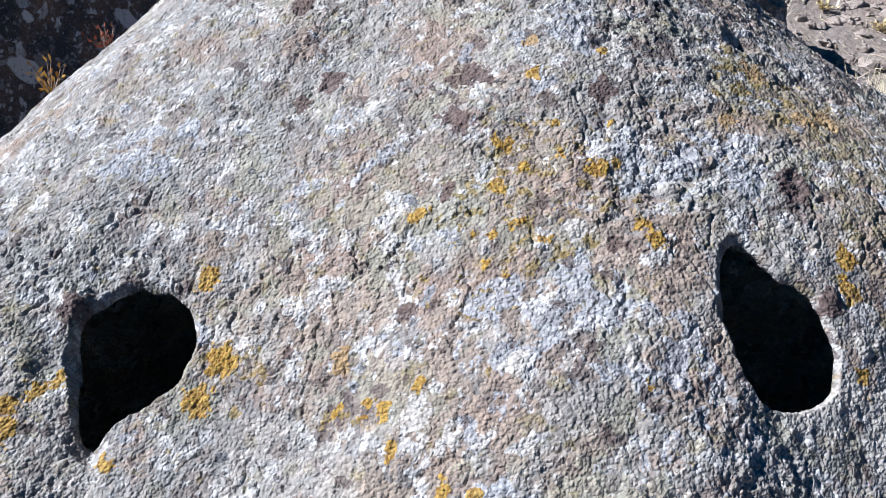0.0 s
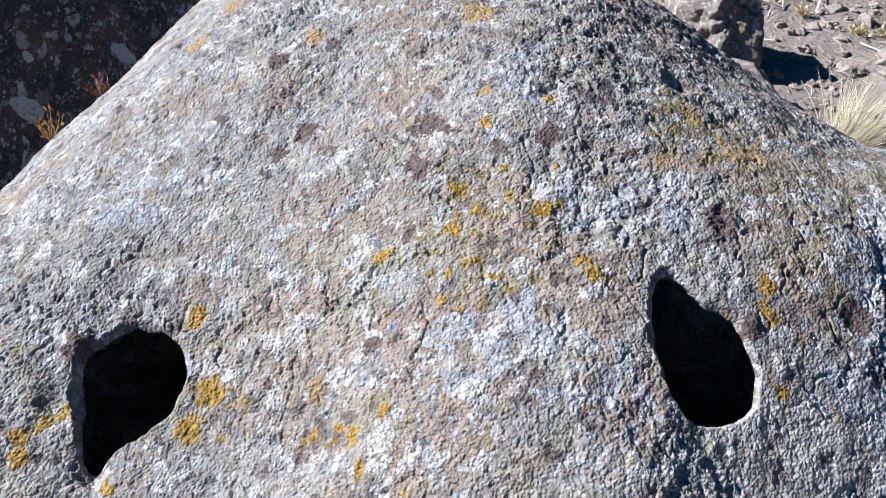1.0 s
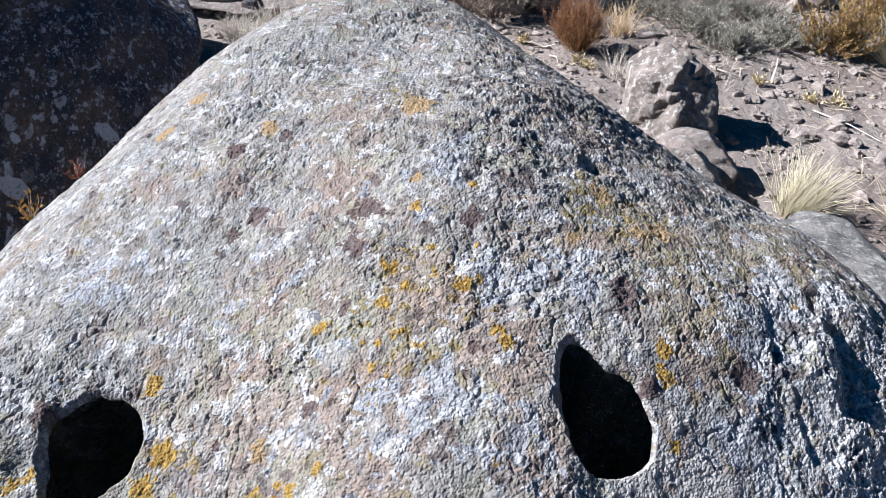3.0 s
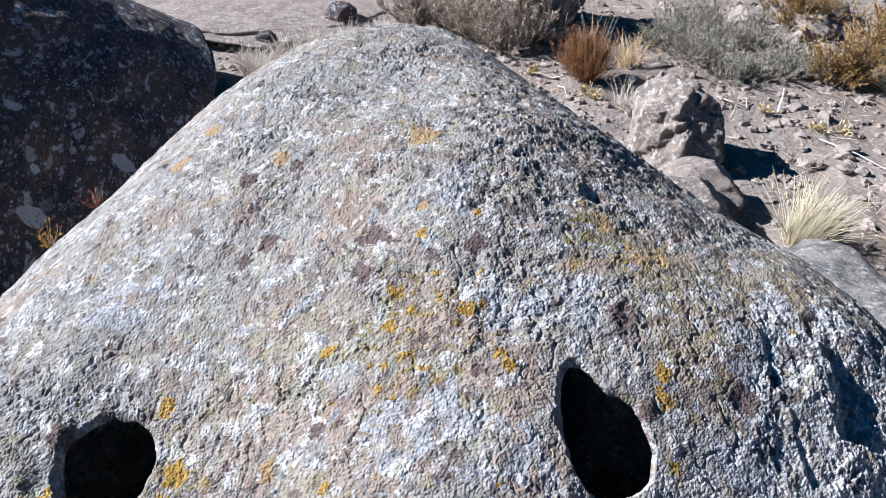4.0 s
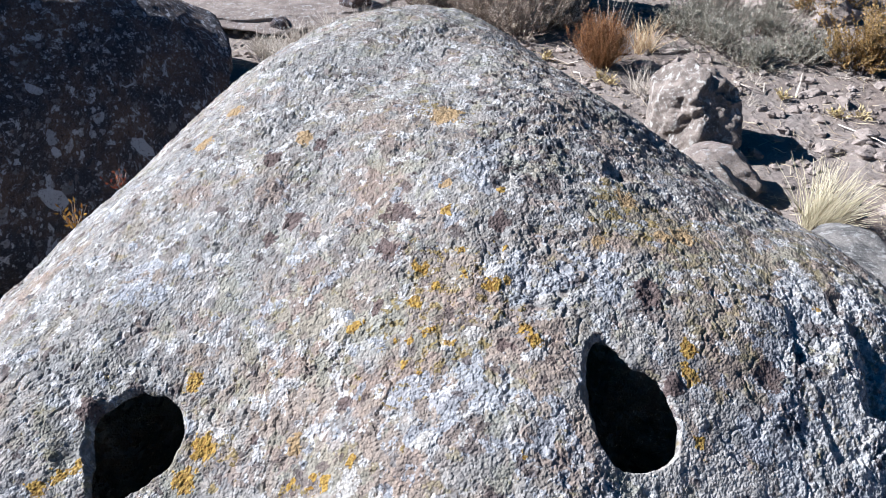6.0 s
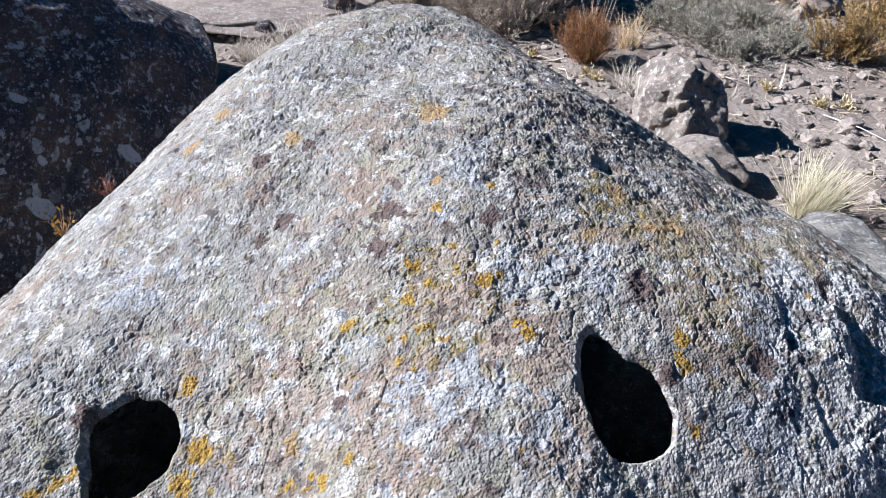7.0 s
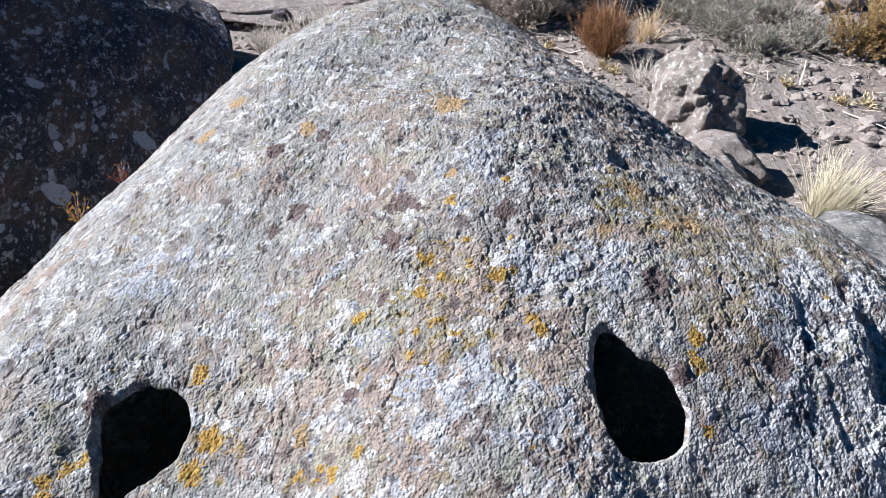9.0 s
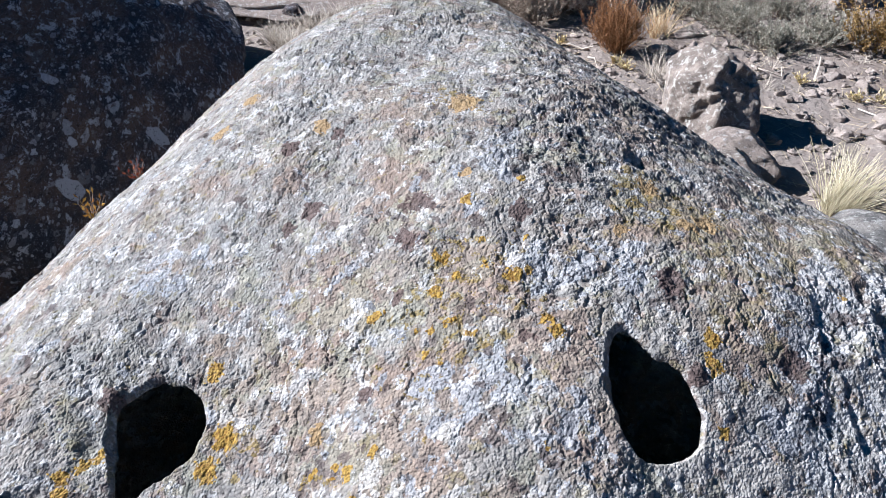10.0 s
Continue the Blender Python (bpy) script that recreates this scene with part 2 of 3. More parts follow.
def plain_rock(name, light, dark, spots, scale=1.0, edge=0.57, discs=(), blotches=0.0, squash=1.0):
    """Rough rock with ragged lichen of a third colour, and round lichen discs (x, y, z, radius)."""
    n = Nodes(name)
    flat = n.add("ShaderNodeVectorMath", operation="MULTIPLY")
    n.put(flat.inputs[0], n.pos)
    flat.inputs[1].default_value = (1.0, squash, 1.0)
    n.pos = flat.outputs[0]
    c = n.mix(n.span(n.noise(4 * scale, 6, 0.65), 0.38, 0.62), light, dark)
    f = n.noise(13 * scale, 8, 0.68, 0.3)
    c = n.mix(n.span(f, edge - 0.02, edge + 0.03, 0.0, 0.85), c, spots)
    v = n.noise(31 * scale, 6, 0.7)
    c = n.mix(n.span(v, edge + 0.03, edge + 0.06, 0.0, 0.8), c, spots)
    for size, share in ((18.0, 0.66), (38.0, 0.42), (75.0, 0.30)) if blotches else ():
        at = n.warp(size * 2.2, 0.9 / size)
        tint = n.add("ShaderNodeSeparateColor")
        n.put(tint.inputs[0], n.voronoi(size, "F1", "Color", 1.0, at))
        disc = n.math("MULTIPLY", n.span(n.voronoi(size, "F1", "Distance", 1.0, at), 0.36, 0.30), n.span(tint.outputs[0], share, share + 0.03))
        c = n.mix(n.math("MULTIPLY", disc, n.math("MULTIPLY", tint.outputs[1], blotches)), c, n.mix(tint.outputs[2], spots, light))
    if discs:
        pos = n.add("ShaderNodeNewGeometry").outputs["Position"]
        wob = n.math("MULTIPLY", n.math("SUBTRACT", n.noise(30, 4, 0.6), 0.5), 0.05)
        for x, y, z, r in discs:
            d = n.add("ShaderNodeVectorMath", operation="DISTANCE")
            n.put(d.inputs[0], pos)
            d.inputs[1].default_value = (x, y, z)
            c = n.mix(n.span(n.math("ADD", d.outputs["Value"], wob), r * 1.08, r * 0.95, 0.0, 0.9), c, spots)
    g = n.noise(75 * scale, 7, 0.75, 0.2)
    # hollows of the bump g get their shade as a darker colour
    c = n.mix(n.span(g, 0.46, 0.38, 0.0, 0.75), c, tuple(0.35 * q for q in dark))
    c = n.mix(n.span(n.noise(170 * scale, 4, 0.7), 0.56, 0.66, 0.0, 0.4), c, spots)
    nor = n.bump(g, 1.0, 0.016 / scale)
    nor = n.bump(n.noise(12 * scale, 5, 0.6), 0.7, 0.04 / scale, nor)
    return n.done(c, 0.95, nor, 0.15)


def soil():
    n = Nodes("dry_soil")
    c = n.mix(n.span(n.noise(1.3, 5, 0.6), 0.35, 0.65), (0.214, 0.178, 0.154), (0.289, 0.256, 0.230))
    c = n.mix(n.math("MULTIPLY", n.span(n.noise(9, 6, 0.7), 0.5, 0.7), 0.5), c, (0.305, 0.240, 0.199))
    c = n.mix(n.math("MULTIPLY", n.span(n.noise(45, 5, 0.75), 0.55, 0.68), 0.7), c, (0.152, 0.132, 0.119))
    c = n.mix(n.math("MULTIPLY", n.span(n.noise(33, 4, 0.7), 0.58, 0.68), 0.6), c, (0.503, 0.458, 0.405))
    nor = n.bump(n.noise(40, 6, 0.7), 0.8, 0.02)
    nor = n.bump(n.voronoi(28, "F1", "Distance"), 0.4, 0.015, nor)
    return n.done(c, 0.95, nor, 0.1)


def growth(name, a, b, vary=0.5, rough=0.8, scale=60, sheen=0.0):
    """Plant or crust matter, between two colours, each island a little different."""
    n = Nodes(name)
    geo = n.add("ShaderNodeNewGeometry")
    f = n.math("ADD", n.math("MULTIPLY", geo.outputs["Random Per Island"], vary), n.math("MULTIPLY", n.noise(scale, 4, 0.65), 1 - vary))
    c = n.mix(n.span(f, 0.2, 0.8), a, b)
    return n.done(c, rough, n.bump(n.noise(scale * 6, 4, 0.7), 0.6, 0.003), 0.2)


M_ROCK = crusted_rock()
# dark rock; its blue-black tone also holds some of the boulder's shade
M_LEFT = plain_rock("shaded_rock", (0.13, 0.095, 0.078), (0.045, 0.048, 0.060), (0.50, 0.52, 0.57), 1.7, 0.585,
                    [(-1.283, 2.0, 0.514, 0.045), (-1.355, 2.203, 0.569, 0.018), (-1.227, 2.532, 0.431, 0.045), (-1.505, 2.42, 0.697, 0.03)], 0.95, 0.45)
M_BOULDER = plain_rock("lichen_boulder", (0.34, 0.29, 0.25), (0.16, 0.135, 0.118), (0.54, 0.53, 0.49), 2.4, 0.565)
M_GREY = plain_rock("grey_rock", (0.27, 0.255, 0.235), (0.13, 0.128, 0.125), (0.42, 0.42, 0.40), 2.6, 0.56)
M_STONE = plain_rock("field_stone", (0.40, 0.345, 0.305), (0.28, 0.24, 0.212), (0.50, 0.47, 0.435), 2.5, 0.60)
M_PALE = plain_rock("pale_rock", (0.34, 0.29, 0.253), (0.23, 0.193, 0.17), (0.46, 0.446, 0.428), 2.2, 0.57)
M_SOIL = soil()
M_STRAW = growth("straw", (0.45, 0.40, 0.26), (0.68, 0.63, 0.46), 0.7, 0.6, 30)
M_GRASSRUST = growth("rusty_grass", (0.391, 0.253, 0.127), (0.621, 0.517, 0.345), 0.7, 0.7, 30)
M_GREYGRASS = growth("grey_grass", (0.36, 0.318, 0.264), (0.624, 0.57, 0.492), 0.7, 0.7, 30)
M_DRYGRASS = growth("dry_grass", (0.396, 0.324, 0.216), (0.624, 0.54, 0.384), 0.7, 0.7, 30)
M_RUST = growth("rusty_twigs", (0.15, 0.072, 0.032), (0.42, 0.23, 0.105), 0.7, 0.8, 30)
M_SAGE = growth("sage_leaves", (0.26, 0.252, 0.20), (0.54, 0.525, 0.45), 0.8, 0.8, 30)
M_OCHRE = growth("ochre_leaves", (0.24, 0.16, 0.055), (0.50, 0.345, 0.14), 0.8, 0.8, 30)
M_GREYBUSH = growth("grey_bush", (0.30, 0.25, 0.20), (0.68, 0.61, 0.52), 0.8, 0.8, 30)
M_TWIG = growth("dead_twigs", (0.156, 0.12, 0.096), (0.324, 0.264, 0.216), 0.6, 0.85, 30)
M_FLOWER = growth("yellow_dry_leaves", (0.50, 0.40, 0.18), (0.70, 0.61, 0.38), 0.7, 0.7, 40)
M_AUTUMN = growth("autumn_leaves", (0.42, 0.20, 0.03), (0.60, 0.38, 0.08), 0.7, 0.7, 40)
M_RED = growth("red_leaves", (0.26, 0.06, 0.035), (0.40, 0.14, 0.07), 0.7, 0.7, 40)


# ---- ground ----
def ground_height(x, y):
    return 0.035 * layers(x * 0.55, y * 0.55, 3, 50) + 0.014 * layers(x * 4, y * 4, 5, 60, 0.6) - 0.02


def stretched(lo, hi, step, far, growth_rate):
    """Coordinates with even steps between lo and hi that widen out to far on both sides."""
    mid = np.arange(lo, hi, step)
    out, s, p = [], step, 0.0
    while p < far:
        s *= growth_rate
        p += s
        out.append(p)
    out = np.array(out)
    return np.concatenate([lo - out[::-1], mid, mid[-1] + out])


def sheet(xs, ys):
    """Faces of a grid whose vertices run over ys within xs."""
    i = np.arange(len(xs) * len(ys)).reshape(len(xs), len(ys))
    return np.stack([i[:-1, :-1], i[1:, :-1], i[1:, 1:], i[:-1, 1:]], -1).reshape(-1, 4)


gx, gy = stretched(-3.0, 4.5, 0.03, 900, 1.25), stretched(1.5, 8.0, 0.03, 900, 1.25)
GX, GY = np.meshgrid(gx, gy, indexing="ij")
ground = new("ground", mesh_of("ground", np.stack([GX, GY, ground_height(GX, GY)], -1).reshape(-1, 3), sheet(gx, gy), M_SOIL))
tagged(ground, "dry grey-brown stony soil with fine dust and grit", "ground", kind="structure")


def gz(x, y):
    return float(ground_height(np.array([float(x)]), np.array([float(y)]))[0])


# ---- the boulder with two holes ----
# growth zones of the crust on the holed boulder (x, y, radius)
DARK = [(0.151, 1.267, 0.17), (0.19, 1.20, 0.08), (0.128, 1.449, 0.15), (0.308, 1.466, 0.13), (0.2, 1.62, 0.14), (0.42, 1.40, 0.10), (0.31, 0.93, 0.045), (0.42, 1.62, 0.10), (0.57, 0.88, 0.05), (0.50, 0.84, 0.03)]
TAN = [(-0.019, 0.847, 0.121), (0.101, 0.805, 0.067), (-0.149, 1.153, 0.10), (-0.124, 0.738, 0.098), (-0.048, 0.668, 0.065), (-0.26, 0.922, 0.12), (0.43, 0.96, 0.09), (0.37, 1.03, 0.07), (0.13, 0.86, 0.07), (0.52, 1.10, 0.10), (0.30, 1.09, 0.08), (0.06, 0.87, 0.09), (0.53, 0.70, 0.10)]
PALE = [(-0.271, 0.996, 0.087), (-0.254, 1.136, 0.083), (-0.095, 1.609, 0.155), (0.39, 0.74, 0.07), (0.44, 0.70, 0.06), (0.50, 0.64, 0.17), (0.62, 0.72, 0.10), (0.42, 0.82, 0.06), (0.33, 0.66, 0.06)]
GOLD = [(-0.03, 0.97, 0.09), (0.06, 0.96, 0.06), (-0.05, 0.86, 0.07), (0.30, 1.17, 0.10), (-0.19, 0.71, 0.05), (-0.38, 0.76, 0.05), (-0.04, 1.38, 0.05)]
# grey crust; also dims the sunward side through its colour
GREY = [(-0.62, 1.10, 0.22), (-0.72, 1.32, 0.20), (-0.45, 1.40, 0.18), (-0.45, 1.15, 0.12), (-0.62, 0.92, 0.12), (-0.35, 1.60, 0.16)]
OLIVE = [(0.40, 0.97, 0.07), (0.36, 1.05, 0.08), (0.44, 0.90, 0.05), (0.305, 1.146, 0.093), (0.455, 1.085, 0.123), (0.6, 1.15, 0.1)]
BLUE = [(0.165, 0.971, 0.065), (-0.026, 0.762, 0.081), (0.046, 1.198, 0.073), (0.116, 0.753, 0.059), (0.532, 0.914, 0.09), (0.485, 0.783, 0.08), (-0.554, 1.029, 0.06)]
# lichen growths on it (x, y, radius)
ORANGE_A = [(-0.418, 0.879, 0.016), (-0.384, 0.785, 0.02), (-0.401, 0.742, 0.018), (-0.572, 0.759, 0.011), (-0.593, 0.745, 0.012), (-0.616, 0.721, 0.017),
            (-0.605, 0.693, 0.015), (-0.49, 0.672, 0.011), (-0.232, 0.716, 0.006), (-0.201, 0.722, 0.006), (-0.148, 0.722, 0.007), (-0.168, 0.666, 0.009),
            (-0.113, 0.626, 0.009), (-0.082, 0.621, 0.007), (-0.03, 1.101, 0.01), (0.057, 1.141, 0.009), (-0.068, 0.998, 0.011), (-0.04, 0.965, 0.01),
            (0.003, 0.975, 0.008), (0.048, 0.96, 0.014), (0.068, 0.968, 0.008), (-0.073, 0.94, 0.01)]
ORANGE_B = [(-0.045, 0.89, 0.009), (-0.012, 0.869, 0.007), (-0.074, 0.875, 0.006), (-0.1, 0.88, 0.006), (0.099, 0.888, 0.011), (0.112, 0.867, 0.012),
            (-0.083, 0.847, 0.006), (-0.059, 0.83, 0.005), (0.341, 0.892, 0.015), (0.337, 0.857, 0.015), (0.342, 0.773, 0.009), (0.096, 0.711, 0.006),
            (-0.163, 0.917, 0.012), (-0.204, 0.703, 0.005), (-0.179, 0.701, 0.009), (0.068, 1.032, 0.007), (-0.002, 1.025, 0.007), (0.579, 1.023, 0.009)]
PEACH = [(-0.542, 1.396, 0.021), (-0.319, 1.342, 0.020), (-0.047, 1.382, 0.032), (-0.507, 1.504, 0.020), (0.279, 1.176, 0.021), (0.336, 1.1, 0.018),
         (0.219, 1.061, 0.013), (0.37, 1.121, 0.022), (-0.238, 0.768, 0.013), (-0.041, 1.158, 0.011)]
BROWN = [(-0.302, 1.139, 0.019), (-0.103, 1.112, 0.018), (-0.122, 1.029, 0.016), (-0.337, 1.104, 0.013), (-0.132, 1.109, 0.014), (0.066, 0.864, 0.011),
         (0.057, 1.078, 0.015), (-0.165, 0.807, 0.009), (0.314, 0.836, 0.016), (-0.579, 0.841, 0.017), (-0.305, 0.785, 0.007), (-0.131, 0.938, 0.011),
         (-0.281, 1.316, 0.014), (-0.372, 1.29, 0.019), (-0.134, 1.044, 0.015), (-0.108, 1.113, 0.023), (0.287, 0.971, 0.022), (0.465, 0.882, 0.023)]
CHALK = [(-0.143, 0.696, 0.014), (0.017, 0.881, 0.013), (-0.048, 0.733, 0.013), (0.284, 0.726, 0.015), (0.32, 0.739, 0.015), (0.35, 0.801, 0.012),
         (-0.394, 0.817, 0.011), (-0.102, 0.663, 0.007), (-0.14, 0.668, 0.006), (-0.105, 0.673, 0.006), (0.01, 0.729, 0.01), (0.078, 0.736, 0.01),
         (0.08, 1.145, 0.013), (-0.287, 0.741, 0.007), (-0.416, 1.279, 0.013), (0.385, 0.745, 0.026), (0.36, 0.715, 0.024), (0.43, 0.73, 0.022), (0.40, 0.69, 0.024), (0.303, 0.730, 0.020), (0.33, 0.755, 0.016), (0.26, 0.715, 0.012)]
BASE = (0.973, -0.15, -0.031, 0.476, 0.216, -0.074)     # level, tilt and bow of the broad dome
LUMPS = [                                                # rounded swells, on a grid of six by six
    0.174, -0.035, 0.072, -0.031, -0.049, 0.020, -0.275, 0.014, -0.050, 0.084, 0.174, 0.022,
    0.053, 0.008, 0.047, -0.059, -0.149, 0.194, 0.003, 0.017, 0.008, 0.160, 0.090, 0.052,
    -0.094, 0.128, -0.105, -0.013, -0.019, -0.114, 0.012, 0.178, 0.154, 0.120, -0.014, -0.041]
# holes: centre, mean radius and waves of the rim
HOLES = [
    ((0.2475, 0.8048), 0.0685, [(-0.0042, -0.0077), (-0.0064, -0.0094), (0.008, 0.0031), (-0.0039, 0.0016), (-0.0025, -0.0024), (0.0021, -0.0004), (0.0006, 0.0012), (-0.0011, -0.0003), (0.0008, -0.0008)]),
    ((-0.4950, 0.7850), 0.0745, [(-0.0021, 0.0112), (-0.0065, 0.0046), (0.0056, 0.0041), (-0.0009, -0.0041), (-0.0018, 0.0007), (-0.0001, 0.0012), (0.0017, -0.001), (-0.0015, -0.0002), (-0.0009, 0.0005)]),
]
# hollows (x, y, radius, depth)
HOLLOWS = [(0.274, 1.254, 0.022, 0.02), (0.172, 0.892, 0.03, 0.004), (-0.513, 0.690, 0.018, 0.016), (-0.585, 0.775, 0.03, 0.010), (0.462, 0.872, 0.022, 0.006), (-0.582, 0.844, 0.018, -0.012), (0.312, 0.838, 0.013, -0.006)]


def rim(hole, angle):
    r = hole[1]
    for k, (a, b) in enumerate(hole[2], 1):
        r = r + a * np.cos(k * angle) + b * np.sin(k * angle)
    return r


def dome(x, y):
    v = y - 1.4
    z = BASE[0] + BASE[1] * x + BASE[2] * v - BASE[3] * x * x - BASE[4] * v * v - BASE[5] * x * v
    k = 0
    for a in np.linspace(-0.75, 0.85, 6):
        for b in np.linspace(0.6, 2.1, 6):
            z = z + LUMPS[k] * np.exp(-((x - a) ** 2 + (y - b) ** 2) / 0.18)
            k += 1
    for d, s in ((-x - 1.05, 2.2), (x - 0.95, 2.0), (y - 2.9, 1.2), (0.48 - y, 3.0)):
        z = z - s * np.maximum(d, 0) ** 1.4
    # unseen hump added behind the ridge to throw shade on the soil
    z = z + 0.25 * np.exp(-((x - 0.80) / 0.22) ** 2 - ((y - 3.05) / 0.25) ** 2)
    return z + 0.20 * np.exp(-(x / 0.33) ** 2 - ((y - 2.8) / 0.42) ** 2)      # low back of the rock, an unseen rise added for its shadow


def spots(x, y, places, wide=1.35, core=0.45, shake=None):
    """1 inside any of the places (x, y, radius), fading out past its edge, with shaken outlines."""
    wx, wy = (x, y) if shake is None else (x + shake[0], y + shake[1])
    out = np.zeros(np.shape(x))
    for px, py, r in places:
        box = (np.abs(wx - px) < r * wide) & (np.abs(wy - py) < r * wide)
        d = np.hypot(wx[box] - px, wy[box] - py)
        out[box] = np.maximum(out[box], 1 - smooth(r * core, r * wide, d))
    return out


def terrace(v, sharp=0.7):
    f = np.floor(v)
    return f + smooth(sharp, 1.0, v - f)


def crust(x, y, keep=None):
    """Height of the weathered surface, without the holes; keep takes the zones for the growth on it."""
    keep = {} if keep is None else keep
    x, y = np.asarray(x, float), np.asarray(y, float)
    shake = (0.05 * layers(x * 9, y * 9, 4, 61, 0.6), 0.05 * layers(x * 9, y * 9, 4, 71, 0.6))
    for key, places in (("tan", TAN), ("pale", PALE), ("olive", OLIVE), ("blue", BLUE), ("dark", DARK), ("gold", GOLD), ("grey", GREY)):
        keep[key] = spots(x, y, places, shake=shake)
    fine = (0.006 * layers(x * 70, y * 70, 3, 81), 0.006 * layers(x * 70, y * 70, 3, 91))
    for key, places in (("orange", ORANGE_A + ORANGE_B), ("peach", PEACH), ("brown", BROWN), ("chalk", CHALK)):
        keep[key] = spots(x, y, places, 1.95, 0.2, fine)
    # the coarse grained flank that turns from the sun
    flank = keep["flank"] = smooth(0.41, 0.53, x + 0.7 * shake[0] - 0.6 * np.maximum(y - 0.98, 0)) * smooth(1.12, 1.0, y + shake[1])
    # bluish-white coat also spread over the flank to brighten its dim side
    keep["blue"] = np.maximum(keep["blue"], 0.62 * flank)
    patchy = 0.55 * layers(x * 9, y * 9, 4, 12, 0.6) + 0.35 * keep["blue"] + 0.40 * keep["dark"] - 0.40 * keep["tan"] - 0.30 * keep["pale"] - 0.30 * keep["olive"]
    grainy = 0.08 + 0.92 * smooth(-0.05, 0.50, patchy)
    keep["rough"] = grainy
    z = dome(x, y) + 0.008 * layers(x * 7, y * 7, 2, 11)
    # broad plates and thin curled scales with sharp edges
    z = z + 0.0016 * (0.35 + 0.65 * grainy) * terrace(layers(x * 21, y * 21, 4, 13, 0.6) * 1.7, 0.80)
    z = z + 0.0017 * (0.45 + 0.40 * grainy) * terrace(layers(x * 52, y * 56, 4, 23, 0.62) * 1.9, 0.80)
    # winding cracks
    lines = 1 - smooth(0.02, 0.10, np.abs(layers(x * 15, y * 15, 4, 33, 0.55)))
    some = smooth(-0.1, 0.35, layers(x * 6, y * 6, 2, 37))
    z = z - (0.0008 + 0.0024 * some + 0.0015 * keep["dark"]) * lines
    # flakes and clods, each tilted its own way
    for k, (scale, high, lean, key) in enumerate(((165.0, 0.0011, 0.43, "flake"), (70.0, 0.0026, 0.30, "hue"))):
        q = 1.0 / scale
        wx = x + q * layers(x * scale * 0.8, y * scale * 0.8, 3, 41 + 4 * k)
        wy = y + q * layers(x * scale * 0.8, y * scale * 0.8, 3, 43 + 4 * k)
        d1, d2, who, px, py = cells(wx * scale, wy * scale, 14 + 9 * k)
        keep[key] = who
        much = 0.14 + 0.50 * grainy if k == 0 else np.clip(0.10 + 0.22 * grainy * smooth(0.0, 0.5, layers(x * 11, y * 11, 2, 52)) + 0.22 * keep["dark"] + 0.24 * flank, 0, 1)
        much = much * (1.18 - 0.62 * (1 - 0.6 * flank) * smooth(-0.35, 0.40, x))
        turn = who * 251.3
        tilt = lean * (px * np.cos(turn) + py * np.sin(turn)) / scale
        z = z + much * (tilt + high * who - high * 1.1 * (1 - smooth(0.0, 0.16, d2 - d1)))
    for hx, hy, r, depth in HOLLOWS:
        d = np.hypot(x - hx, y - hy) / r
        z = z - depth * np.exp(-d ** 2)
    # the stepped notch on the flank: a steep wall along one side and a ledge at its foot
    wx, wy = x + 0.16 * shake[0], y + 0.10 * shake[1]
    z = z - 0.024 * smooth(0.612, 0.640, wx) * smooth(0.854, 0.864, wy) * smooth(1.04, 0.97, wy) * smooth(0.80, 0.69, wx)
    for lx, ly, long, deep in ((0.515, 0.955, 0.06, 0.007), (0.545, 0.835, 0.05, 0.008), (0.60, 1.035, 0.03, 0.006)):
        z = z - deep * smooth(0.0, 0.012, wx - lx) * smooth(0.075, 0.03, wx - lx) * smooth(long, 0.6 * long, np.abs(wy - ly))
    return z


